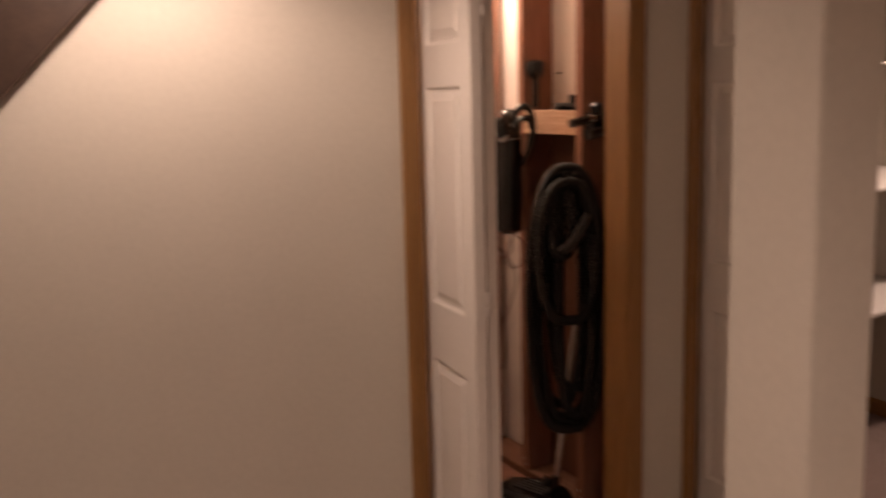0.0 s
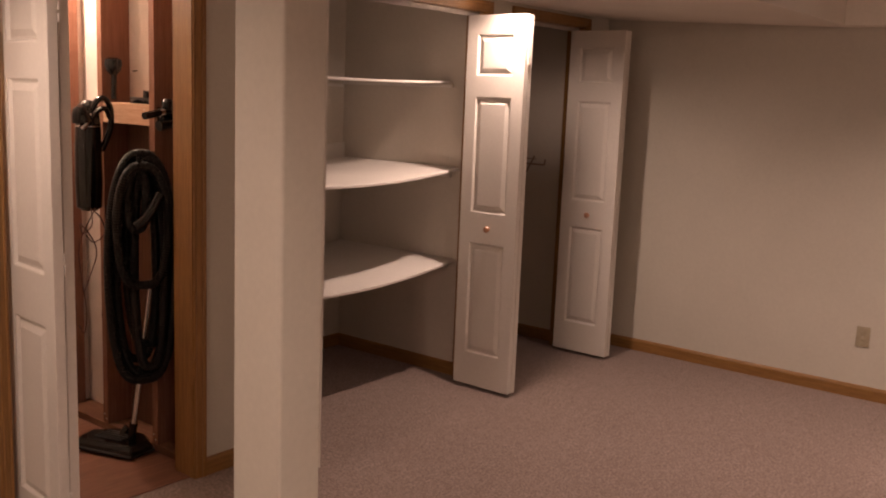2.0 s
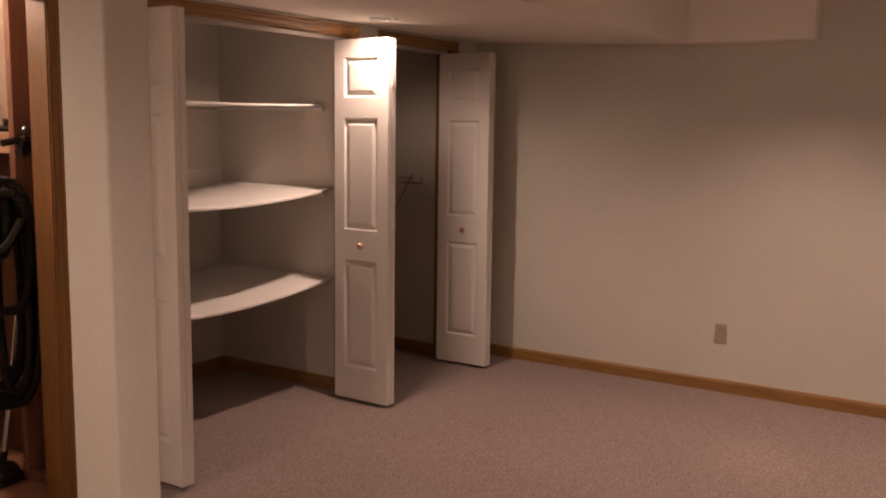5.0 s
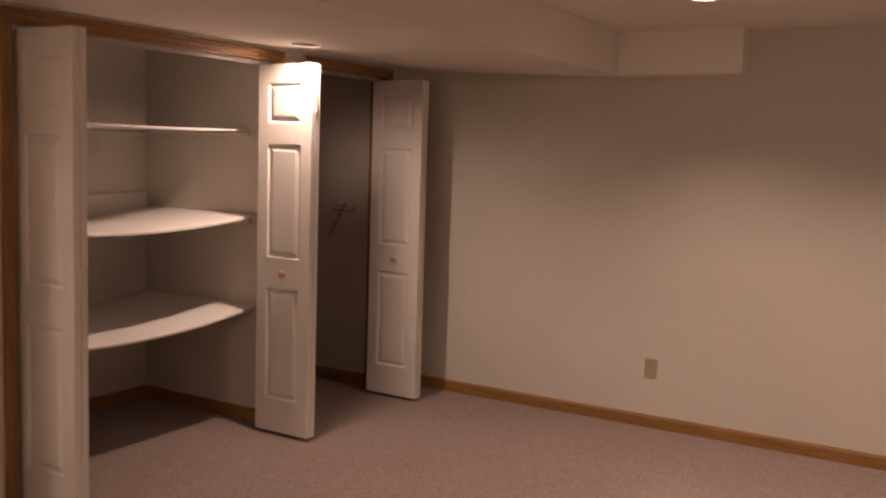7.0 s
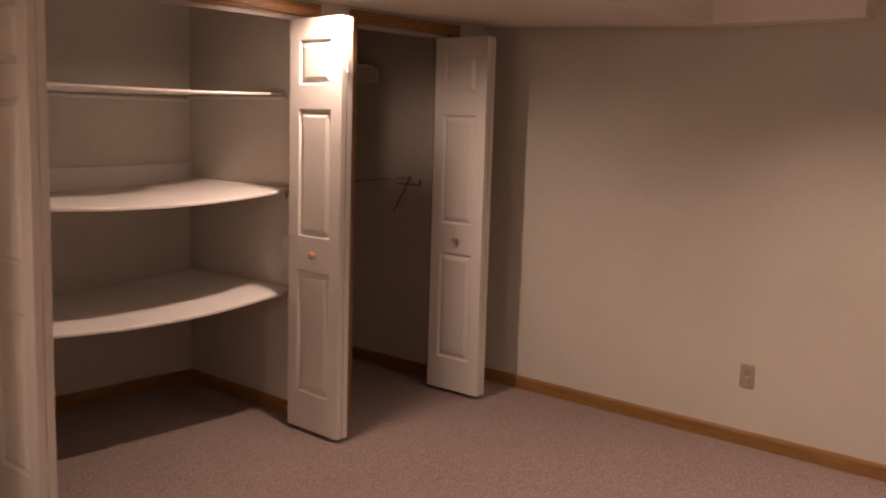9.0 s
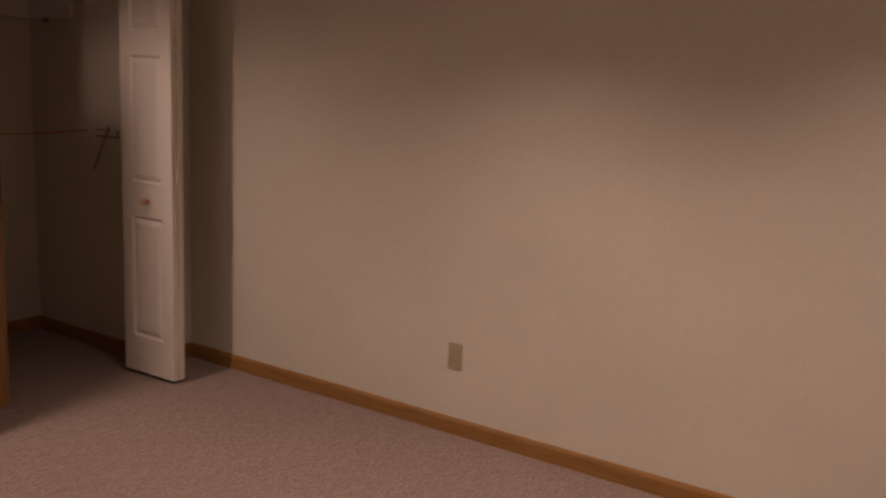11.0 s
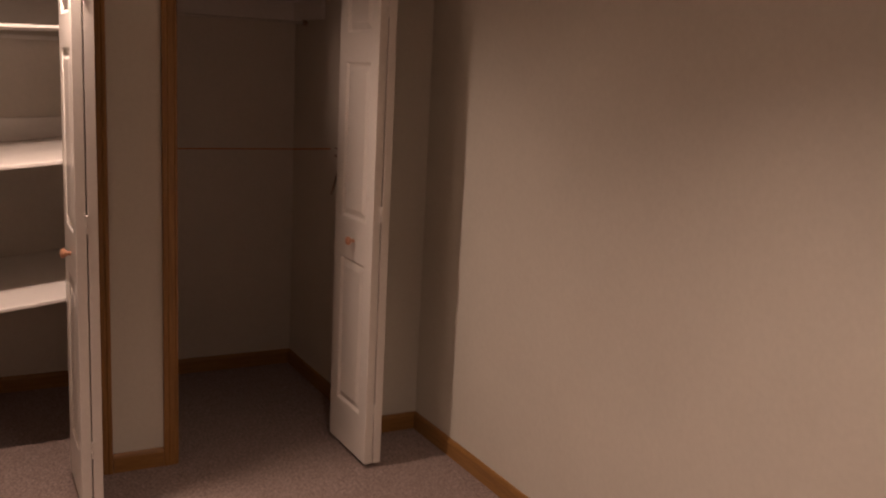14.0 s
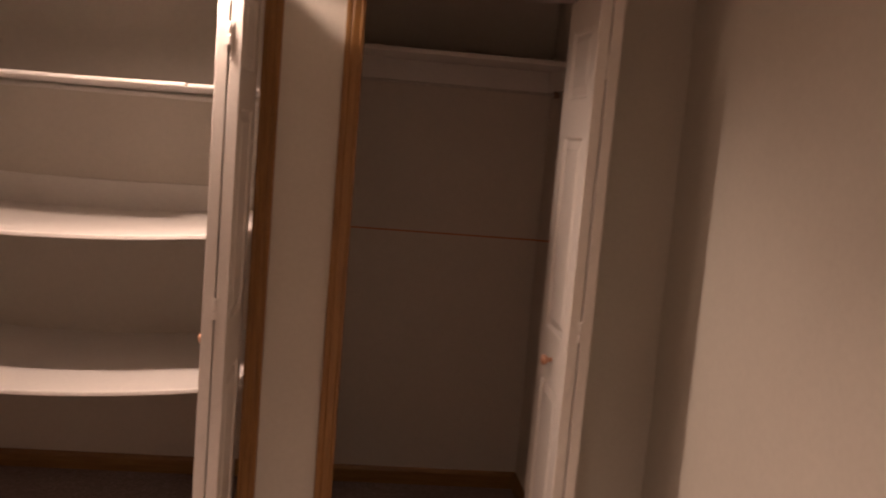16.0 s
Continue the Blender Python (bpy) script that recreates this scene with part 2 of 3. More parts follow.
def cut_hole(ob, places, r=0.068):
    bm = bmesh.new()
    for x, y in places:
        bmesh.ops.create_cone(bm, cap_ends=True, segments=32, radius1=r, radius2=r, depth=0.5, matrix=pose(x, y, 2.30 if y < -1.5 else 2.15))
    me = bpy.data.meshes.new("hole_cutter")
    bm.to_mesh(me)
    bm.free()
    cutter = bpy.data.objects.new("hole_cutter", me)
    scene.collection.objects.link(cutter)
    mod = ob.modifiers.new("holes", "BOOLEAN")
    mod.operation, mod.solver, mod.object = "DIFFERENCE", "EXACT", cutter
    deps = bpy.context.evaluated_depsgraph_get()
    done = bpy.data.meshes.new_from_object(ob.evaluated_get(deps))
    ob.modifiers.clear()
    ob.data = done
    bpy.data.objects.remove(cutter)


ceiling = structure("ceiling", box(-3.12, 6.5, -6.72, 1.2, CEIL, CEIL + 0.12), CEILING, "flat off white painted ceiling")
cut_hole(ceiling, [(x, y) for x, y, *_ in LAMPS if y < -1.5])
SOF_Y = -1.50
soffit = structure("soffit", prism([(-3.0, -0.001), (-3.0, SOF_Y), (6.03, SOF_Y), (6.0, -0.001)], sof, CEIL - 0.001), CEILING,
                   "long off white ceiling soffit over the closets")
cut_hole(soffit, [(x, y) for x, y, *_ in LAMPS if y > -1.5])
structure("soffit_end", prism([(5.84, SOF_Y), (5.86, -2.19), (east(-2.19), -2.19), (east(SOF_Y), SOF_Y)], sof(SOF_Y), CEIL - 0.001),
          CEILING, "short boxed soffit along the east wall")
pillar = structure("pillar", box(1.869, 1.997, -1.495, -1.330, 0, sof(-1.4) - 0.001, 0.006, 2), WALL, "square boxed post painted beige")


# ---------------------------------------------------------------- trim
def casing(a, b):
    """Colonial casing round an opening, mitred, standing out towards -y."""
    prof = [(0.004, 0.0), (0.004, 0.009), (0.010, 0.011), (0.014, 0.008), (0.020, 0.010), (0.028, 0.013), (0.036, 0.015),
            (0.041, 0.012), (0.046, 0.016), (0.056, 0.017), (0.059, 0.013), (0.059, 0.0)]
    bm = bmesh.new()
    rows = []
    for u, v in prof:
        rows.append([bm.verts.new(p) for p in ((a - u, -v, 0), (a - u, -v, HEAD + u), (b + u, -v, HEAD + u), (b + u, -v, 0))])
    for r, s in zip(rows, rows[1:] + rows[:1]):
        for k in range(3):
            bm.faces.new((r[k], r[k + 1], s[k + 1], s[k]))
    bm.faces.new([r[0] for r in rows])
    bm.faces.new([r[3] for r in rows])
    return bm


def jamb(a, b):
    bm = box(a - JT, a, -0.0005, WT, 0, HEAD)
    add_box(bm, b, b + JT, -0.0005, WT, 0, HEAD)
    add_box(bm, a - JT, b + JT, -0.0005, WT, HEAD, HEAD + JT)
    return bm


for n, (a, b) in enumerate((OPEN_A, OPEN_B, OPEN_C)):
    frame_ = structure("door_frame_%d" % (n + 1), jamb(a, b), OAK_V, "stained oak jamb lining a closet opening")
    c = solid("casing", casing(a, b), OAK_V, frame_, "moulded stained oak casing")
    rail = bmesh.new()
    add_box(rail, a + 0.002, b - 0.002, 0.035, 0.039, HEAD - 0.022, HEAD - 0.001)
    add_box(rail, a + 0.002, b - 0.002, 0.061, 0.065, HEAD - 0.022, HEAD - 0.001)
    add_box(rail, a + 0.002, b - 0.002, 0.039, 0.061, HEAD - 0.004, HEAD - 0.001)
    solid("track", rail, TRACK, frame_, "painted steel bifold track")


def baseboard(x0, y0, x1, y1, mat, side):
    """An oak baseboard from one point to the other; side: the way from the wall into the room."""
    prof = [(0, 0), (0.012, 0), (0.012, 0.058), (0.009, 0.067), (0.005, 0.074), (0, 0.076)]
    bm = bmesh.new()
    ends = []
    for x, y in ((x0, y0), (x1, y1)):
        ends.append([bm.verts.new((x + side[0] * d, y + side[1] * d, z)) for d, z in prof])
    n = len(prof)
    for i in range(n):
        j = (i + 1) % n
        bm.faces.new((ends[0][i], ends[0][j], ends[1][j], ends[1][i]))
    bm.faces.new(ends[0])
    bm.faces.new(ends[1])
    return structure("baseboard", bm, mat, "stained oak baseboard")


S, N, E_, W_ = (0, -1), (0, 1), (1, 0), (-1, 0)
for a, b in ((-3.0, OPEN_A[0] - 0.060), (OPEN_A[1] + 0.060, OPEN_B[0] - 0.060), (OPEN_B[1] + 0.060, OPEN_C[0] - 0.060), (OPEN_C[1] + 0.060, 5.988)):
    baseboard(a, 0, b, 0, OAK_X, S)
baseboard(east(0), 0, east(-6.6), -6.6, OAK_Y, W_)
baseboard(2.985, BACK, 4.675, BACK, OAK_X, S)
baseboard(4.675, WT, 4.675, BACK - 0.013, OAK_Y, W_)
baseboard(2.985, WT, 2.985, BACK - 0.013, OAK_Y, E_)
baseboard(4.875, BACK, 5.768, BACK, OAK_X, S)
baseboard(5.768, WT, 5.768, BACK - 0.013, OAK_Y, W_)
baseboard(4.875, WT, 4.875, BACK - 0.013, OAK_Y, E_)


# ---------------------------------------------------------------- recessed lights
def recessed_or_added_light(x, y, z):
    low = y > -1.5
    t = thing("recessed_or_added_light", (x, y, z), "recessed light with black baffle in the soffit, lit" if low else "lit recessed ceiling light with white trim ring, of the seen and added ones",
              "ceiling light", "recessed lights")
    part("trim_ring", lathe_ring(0.064, 0.074 if low else 0.080, 0.003), RUBBER if low else WHITE, t, "thin trim ring")
    part("can", lathe_shell([(0.066, 0.002), (0.066, 0.100), (0.052, 0.110)]), RUBBER if low else STEEL, t)
    up = 0.050 if low else 0.0
    part("bulb", lathe([(0.012, 0.062 + up), (0.03, 0.046 + up), (0.050, 0.018 + up), (0.050, 0.010 + up), (0.042, 0.002 + up), (0.02, -0.004 + up)], 28), BULB_LOW if low else BULB, t,
         "glowing reflector bulb", True)


def lathe_ring(r0, r1, h):
    bm = bmesh.new()
    rings = []
    for r, z in ((r0, 0.002), (r0, -h * 0.6), (r0 + 0.003, -h), (r1 - 0.004, -h), (r1, -0.0005)):
        rings.append([bm.verts.new((r * math.cos(math.tau * k / 36), r * math.sin(math.tau * k / 36), z)) for k in range(36)])
    for a, b in zip(rings, rings[1:]):
        for k in range(36):
            j = (k + 1) % 36
            bm.faces.new((a[k], a[j], b[j], b[k]))
    return bm


def lathe_shell(profile):
    bm = bmesh.new()
    rings = [[bm.verts.new((r * math.cos(math.tau * k / 36), r * math.sin(math.tau * k / 36), z)) for k in range(36)] for r, z in profile]
    for a, b in zip(rings, rings[1:]):
        for k in range(36):
            j = (k + 1) % 36
            bm.faces.new((a[k], a[j], b[j], b[k]))
    bm.faces.new(rings[-1])
    return bm


# The added fill cans get the same fixture as the real ones.
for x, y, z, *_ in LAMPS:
    recessed_or_added_light(x, y, z)

holder = thing("ceiling_lamp_holder", (BARE[0], BARE[1], CEIL), "white ceiling lamp holder with a bare bulb, lit", "ceiling light")
part("canopy", lathe([(0.075, -0.001), (0.075, -0.012), (0.055, -0.026), (0.03, -0.032)], 28), WHITE, holder, "white canopy", True)
part("socket", lathe([(0.020, -0.030), (0.020, -0.062)], 20), STEEL, holder, "", True)
part("bulb", lathe([(0.013, -0.060), (0.015, -0.080), (0.029, -0.110), (0.030, -0.128), (0.020, -0.146), (0.006, -0.152)], 24), BULB, holder, "glowing round bulb", True)

# ---------------------------------------------------------------- bifold doors
LEAF_W, LEAF_H, LEAF_T = 0.374, 2.003, 0.033
PANELS = [(1.690, 1.905), (0.965, 1.580), (0.185, 0.800)]
PX0, PX1 = 0.070, 0.304
GROOVE = 0.011


def leaf_mesh():
    """A moulded leaf from x 0 to its width, thickness along y, with sunk panel beds on both faces."""
    bm = bmesh.new()
    xs = [0.002, PX0, PX1, LEAF_W - 0.002]
    zs = [0.002] + sorted(z for p in PANELS for z in p) + [LEAF_H - 0.002]
    beds = {round(a, 4) for a, b in PANELS}
    for y, out in ((0.0, 1), (LEAF_T, -1)):
        for i in range(3):
            for k in range(len(zs) - 1):
                x0, x1, z0, z1 = xs[i], xs[i + 1], zs[k], zs[k + 1]
                q = [(x0, z0), (x1, z0), (x1, z1), (x0, z1)]
                if i == 1 and round(z0, 4) in beds:
                    rings = []
                    for inset, deep in ((0, 0), (0.004, 0.0015), (0.011, GROOVE), (0.018, GROOVE)):
                        rings.append([bm.verts.new((x + (inset if x == x0 else -inset), y + out * deep, z + (inset if z == z0 else -inset))) for x, z in q])
                    for a, b in zip(rings, rings[1:]):
                        for m in range(4):
                            j = (m + 1) % 4
                            bm.faces.new((a[m], a[j], b[j], b[m]))
                    bm.faces.new(rings[-1])
                else:
                    bm.faces.new([bm.verts.new((x, y, z)) for x, z in q])
    c = 0.002
    for x0, x1, e in ((0.0, c, 0), (LEAF_W, LEAF_W - c, 1)):
        a = [(x1, 0), (x0, c), (x0, LEAF_T - c), (x1, LEAF_T)]
        for p, q in zip(a, a[1:]):
            bm.faces.new([bm.verts.new(v) for v in ((*p, c), (*q, c), (*q, LEAF_H - c), (*p, LEAF_H - c))])
    for z0, z1 in ((0.0, c), (LEAF_H, LEAF_H - c)):
        a = [(0, z1), (c, z0), (LEAF_T - c, z0), (LEAF_T, z1)]
        for p, q in zip(a, a[1:]):
            bm.faces.new([bm.verts.new(v) for v in ((c, *p), (c, *q), (LEAF_W - c, *q), (LEAF_W - c, *p))])
    bmesh.ops.remove_doubles(bm, verts=bm.verts, dist=0.0004)
    return bm


def field_mesh(z0, z1, face):
    """The raised field of a panel, with sloped sides."""
    y, out = (0.0, 1) if face == 0 else (LEAF_T, -1)
    bm = bmesh.new()
    x0, x1 = PX0 + 0.017, PX1 - 0.017
    z0, z1 = z0 + 0.017, z1 - 0.017
    rings = []
    for inset, deep in ((0, GROOVE + 0.002), (0.001, GROOVE - 0.001), (0.020, 0.0022), (0.023, 0.0012)):
        rings.append([bm.verts.new(p) for p in ((x0 + inset, y + out * deep, z0 + inset), (x1 - inset, y + out * deep, z0 + inset),
                                                (x1 - inset, y + out * deep, z1 - inset), (x0 + inset, y + out * deep, z1 - inset))])
    for a, b in zip(rings, rings[1:]):
        for m in range(4):
            j = (m + 1) % 4
            bm.faces.new((a[m], a[j], b[j], b[m]))
    bm.faces.new(rings[0])
    bm.faces.new(rings[-1])
    return bm


def knob_mesh():
    return lathe([(0.006, -0.002), (0.008, 0.002), (0.007, 0.010), (0.011, 0.015), (0.0165, 0.021), (0.0175, 0.027), (0.014, 0.033), (0.006, 0.036)], 20, "y")


def leaf(parent, matrix, knob=0):
    """knob: 0 none, -1 on the face at y 0, 1 on the other."""
    ob = part("leaf", leaf_mesh(), WHITE, parent)
    ob.matrix_basis = matrix
    for z0, z1 in PANELS:
        for face in (0, 1):
            part("panel", field_mesh(z0, z1, face), WHITE, ob)
    if knob:
        k = part("knob", knob_mesh(), KNOB, ob, "turned reddish wooden knob", True)
        k.matrix_basis = pose(LEAF_W / 2 + 0.012, 0 if knob < 0 else LEAF_T, 0.882, 180 if knob < 0 else 0)
    return ob


def bifold(a_far, a_near, b_near, b_far, label, knob=True):
    """A folded pair that stands out into the room. Each leaf is given by the plan points of its outer face:
    at the opening (far) and at the fold (near); leaf a faces -x, leaf b faces +x."""
    root = thing("bifold_door", (a_near[0], a_near[1], 0), label, "bifold door", "bifold closet doors")
    inv = Vector((a_near[0], a_near[1], 0))

    def place(far, near, flip):
        d = (Vector((*near, 0)) - Vector((*far, 0))).normalized()
        ang = math.degrees(math.atan2(d.y, d.x))
        if not flip:
            return pose(far[0] - inv.x, far[1] - inv.y, 0.02, 0, 0, ang)
        return pose(near[0] - inv.x, near[1] - inv.y, 0.02, 0, 0, ang + 180)

    la = leaf(root, place(a_far, a_near, False), 0)
    lb = leaf(root, place(b_far, b_near, True), 0)
    if knob:
        k = part("knob", knob_mesh(), KNOB, la, "turned reddish wooden knob", True)
        k.matrix_basis = pose(knob if knob is not True else LEAF_W / 2 + 0.01, 0.0, 0.882, 180)
    mid = Vector(((a_near[0] + b_near[0]) / 2 - inv.x, min(a_near[1], b_near[1]) - inv.y - 0.001, 0))
    for z in (0.24, 1.03, 1.80):
        h = box(mid.x - 0.010, mid.x + 0.010, mid.y - 0.001, mid.y + 0.001, z - 0.032, z + 0.032)
        for q in (-0.018, 0.018):
            add_box(h, mid.x - 0.0035, mid.x + 0.0035, mid.y - 0.006, mid.y + 0.001, z + q - 0.012, z + q + 0.012, 0.001)
        part("hinge", h, WHITE, root, "small painted hinge")
    return root


bifold((2.020, 0.050), (1.985, -0.322), (2.060, -0.316), (2.094, 0.052), "white six panel bifold door folded open at the storage closet", False)
bifold((3.086, 0.050), (3.088, -0.324), (3.156, -0.324), (3.156, 0.050), "white moulded bifold door folded open at the shelf closet, dim side towards the room", False)
bifold((4.546, 0.045), (4.540, -0.329), (4.610, -0.329), (4.616, 0.045), "white moulded bifold door folded open, brightly lit at its top, wooden knob", 0.200)
bifold((5.596, 0.040), (5.599, -0.334), (5.669, -0.334), (5.666, 0.040), "white moulded bifold door folded open beside the east wall, wooden knob", 0.200)


# ---------------------------------------------------------------- shelf closet
def board(x0, x1, y0, y1, z, sag, t=0.018, n=28, step=None):
    bm = bmesh.new()
    rows = []
    for i in range(n + 1):
        u = i / n
        x = x0 + (x1 - x0) * u
        dz = z - sag * (1 - (2 * u - 1) ** 2)
        for f in ((y0, y0 + step[1]) if step and i == round(step[0] * n) else (y0 + step[1],) if step and i > step[0] * n else (y0,)):
            rows.append([bm.verts.new(p) for p in ((x, f + 0.002, dz - t), (x, f, dz - t + 0.003), (x, f, dz - 0.003), (x, f + 0.003, dz), (x, y1, dz), (x, y1, dz - t))])
    for a, b in zip(rows, rows[1:]):
        for k in range(6):
            j = (k + 1) % 6
            bm.faces.new((a[k], a[j], b[j], b[k]))
    bm.faces.new(rows[0])
    bm.faces.new(rows[-1])
    return bm


for z, sag, front, word in ((0.682, 0.070, 0.165, "lowest"), (1.203, 0.056, 0.160, "middle"), (1.680, 0.015, 0.170, "highest")):
    deep = 0.016 if word == "highest" else 0.038
    s = thing("closet_shelf", (2.987, 0, 0), "white painted sagging board, %s of three in the closet" % word, "shelf", "closet shelves")
    o = part("board", board(0.001, 1.684, front, BACK - 0.002, z, sag, 0.012 if word == "highest" else 0.016,
                            28, (23 / 28, 0.075) if word == "highest" else None), SHELF, s)
    for x0, x1 in ((0.0, 0.018), (1.668, 1.686)):
        part("cleat", box(x0, x1, front + 0.05, BACK - 0.004, z - 0.020 - deep, z - 0.020, 0.001), SHELF, s, "white painted wood cleat")
    if word == "middle":
        back = board(0.002, 1.684, BACK - 0.018, BACK - 0.003, z + 0.088, 0.022, 0.125)
        part("back_board", back, SHELF, s, "white painted board standing along the shelf's back edge")
    part("cleat", box(0.02, 1.666, BACK - 0.020, BACK - 0.003, z - sag - 0.022 - deep, z - sag - 0.020, 0.001), SHELF, s, "white painted wood cleat")

# ---------------------------------------------------------------- hanging closet
s = thing("closet_shelf", (4.877, 0, 0), "white painted board on cleats over a hanging rod", "shelf")
part("board", box(0.001, 0.888, 0.70, BACK - 0.002, 1.878, 1.896, 0.002), SHELF, s)
part("cleat", box(0.001, 0.888, BACK - 0.020, BACK - 0.003, 1.788, 1.877, 0.001), SHELF, s, "white painted wood cleat")
for x0, x1 in ((0.001, 0.018), (0.871, 0.889)):
    part("cleat", box(x0, x1, 0.66, BACK - 0.022, 1.788, 1.877, 0.001), SHELF, s, "white painted wood cleat")
rod = thing("hanging_rod", (4.893, 0.90, 1.774), "thin dull metal clothes rod between two closet walls", "clothes rod")
part("rod", lathe([(0.0065, 0.0), (0.0065, 0.858)], 14, "x"), TRACK, rod, "", True)
for x in (-0.016, 0.850):
    part("socket", lathe([(0.015, x), (0.015, x + 0.010), (0.010, x + 0.024)], 18, "x"), RUST, rod, "round end socket", True)
strip = thing("wall_strip", (4.877, BACK, 1.145), "thin orange wood strip along the closet walls", "wall strip")
part("back_strip", box(0.0, 0.888, -0.005, -0.0005, -0.003, 0.003), ORANGE, strip)
bm = bmesh.new()
v = [bm.verts.new((0.8905 - d, y, z + h)) for y, z in ((-0.006, 0.0), (-0.52, 0.052)) for d, h in ((0, -0.004), (0.005, -0.004), (0.005, 0.004), (0, 0.004))]
for k in range(4):
    bm.faces.new((v[k], v[(k + 1) % 4], v[4 + (k + 1) % 4], v[4 + k]))
bm.faces.new(v[:4])
bm.faces.new(v[4:])
part("side_strip", bm, ORANGE, strip)
br = thing("wall_bracket", (5.766, 0.45, 1.175), "small brown shelf bracket screwed to the closet wall", "bracket")
part("arm", box(-0.012, -0.001, -0.165, 0.02, -0.006, 0.004), RUST, br)
part("upper_arm", box(-0.010, -0.001, -0.095, 0.025, 0.030, 0.036), RUST, br)
part("brace", tube([(-0.007, -0.085, 0.052), (-0.007, -0.03, -0.05), (-0.007, 0.055, -0.185)], 0.005, 8), RUST, br, "", True)
part("hook", tube(smooth_path([(-0.006, -0.165, -0.001), (-0.02, -0.175, 0.006), (-0.02, -0.178, 0.036)], 4), 0.0045, 8), RUST, br, "", True)


# ---------------------------------------------------------------- storage closet framing
def stud(y, label, x=2.805, deep=0.139, wide=0.038):
    t = thing("wall_stud", (x, y, 0), label, "stud", "storage closet studs")
    part("timber", box(0, deep, 0, wide, 0.04, CEIL - 0.001, 0.002), PINE_V, t)
    for z in (0.062, 0.084):
        part("nail", lathe([(0.0035, -0.0015), (0.0035, 0.001)], 10, "x"), STEEL, t).location = (0, wide * (0.3 if z < 0.07 else 0.7), z)


stud(0.122, "bare pine stud beside the door jamb")
stud(0.330, "bare reddish pine stud lit on its narrow edge")
stud(0.712, "bare reddish pine stud with a brush hung on it")
stud(1.061, "bare pine corner stud in strong light", 2.857, 0.046, 0.038)
# Added dark reddish sheet, covers the drywall below the block.
t = thing("dark_sheet", (2.930, 0.369, 0.041), "dark reddish sheet between two studs under the timber block", "panel")
part("sheet", box(0, 0.012, 0, 0.342, 0, 1.382, 0.001), DARK_RED, t)
t = thing("bottom_plate", (2.805, 0.122, 0), "dark pine plate on the floor under the studs", "timber plate")
part("timber", box(0, 0.139, 0, 0.975, 0.006, 0.040, 0.002), PINE_DARK, t)
t = thing("blocking", (2.807, 0.3685, 1.424), "pale pine block nailed between two studs", "timber block")
part("timber", box(0, 0.137, 0, 0.343, 0, 0.088, 0.002), PINE_Y, t)
for y in (0.02, 0.035):
    part("nail", lathe([(0.003, -0.002), (0.003, 0.001)], 10, "x"), STEEL, t).location = (0, y, 0.03 + y)

# ---------------------------------------------------------------- vacuum hose and tools
def loop(across, behind, top, bottom, half, n=44):
    """A hanging oval in the hose's own plane, which faces the doorway."""
    out = []
    for k in range(n):
        a = math.tau * k / n
        s, c = math.sin(a), math.cos(a)
        w = across + half * (abs(s) ** (0.8 if c > 0 else 0.6)) * (1 if s > 0 else -1)
        e = behind + 0.010 * math.sin(3 * a)
        out.append((2.717 + 0.845 * w + 0.535 * e, 0.300 - 0.535 * w + 0.845 * e, (top + bottom) / 2 + (top - bottom) / 2 * c))
    return out


hose = thing("vacuum_hose", (0, 0, 0), "dark grey ribbed central vacuum hose hung in long coils", "vacuum hose")
COILS = ((0.000, 0.000, 1.318, 0.362, 0.132), (-0.010, 0.038, 1.300, 0.395, 0.112), (0.016, 0.030, 1.306, 0.378, 0.118),
         (0.004, -0.040, 1.270, 0.778, 0.100), (-0.022, 0.060, 1.285, 0.440, 0.080), (0.030, 0.062, 1.280, 0.500, 0.090),
         (-0.018, -0.032, 1.262, 1.010, 0.036), (0.030, -0.004, 1.292, 0.420, 0.060))
for coil in COILS:
    part("coil", tube(loop(*coil), 0.0185, 12, True, 0.0013, 0.0055), HOSE, hose, "", True)
hx, hy = 2.717, 0.300
part("hose_end", tube(smooth_path([(hx - 0.055, hy - 0.045, 1.03), (hx - 0.02, hy - 0.075, 1.07), (hx + 0.03, hy - 0.09, 1.16)], 6), 0.021, 14), BLACK, hose, "smooth black hose handle", True)
hk = thing("hose_hook", (2.805, 0.349, 1.270), "dark metal hook holding the vacuum hose on a stud", "hook")
part("plate", box(-0.004, 0.001, -0.017, 0.017, -0.04, 0.05, 0.001), BLACK, hk)
part("arm", tube(smooth_path([(-0.002, 0.0, 0.0), (-0.06, -0.03, -0.010), (-0.11, -0.075, -0.004), (-0.125, -0.085, 0.035)], 5), 0.007, 10), BLACK, hk, "", True)

wand = thing("vacuum_wand", (0, 0, 0), "chrome vacuum wand standing in a black floor head", "vacuum wand")
part("tube", tube([(2.743, 0.425, 0.075), (2.800, 0.415, 0.46), (2.835, 0.410, 0.72)], 0.013, 16), CHROME, wand, "chrome tube", True)
part("collar", tube([(2.738, 0.430, 0.05), (2.750, 0.424, 0.13)], 0.018, 16), BLACK, wand, "", True)
bm = bmesh.new()
hull = [(-0.17, -0.10, 0.0), (0.15, -0.10, 0.0), (0.17, 0.02, 0.0), (0.08, 0.10, 0.0), (-0.07, 0.10, 0.0), (-0.18, 0.03, 0.0)]
low = [bm.verts.new((x, y, 0.008)) for x, y, z in hull]
mid = [bm.verts.new((x, y, 0.034)) for x, y, z in hull]
top = [bm.verts.new((x * 0.86, y * 0.8, 0.056)) for x, y, z in hull]
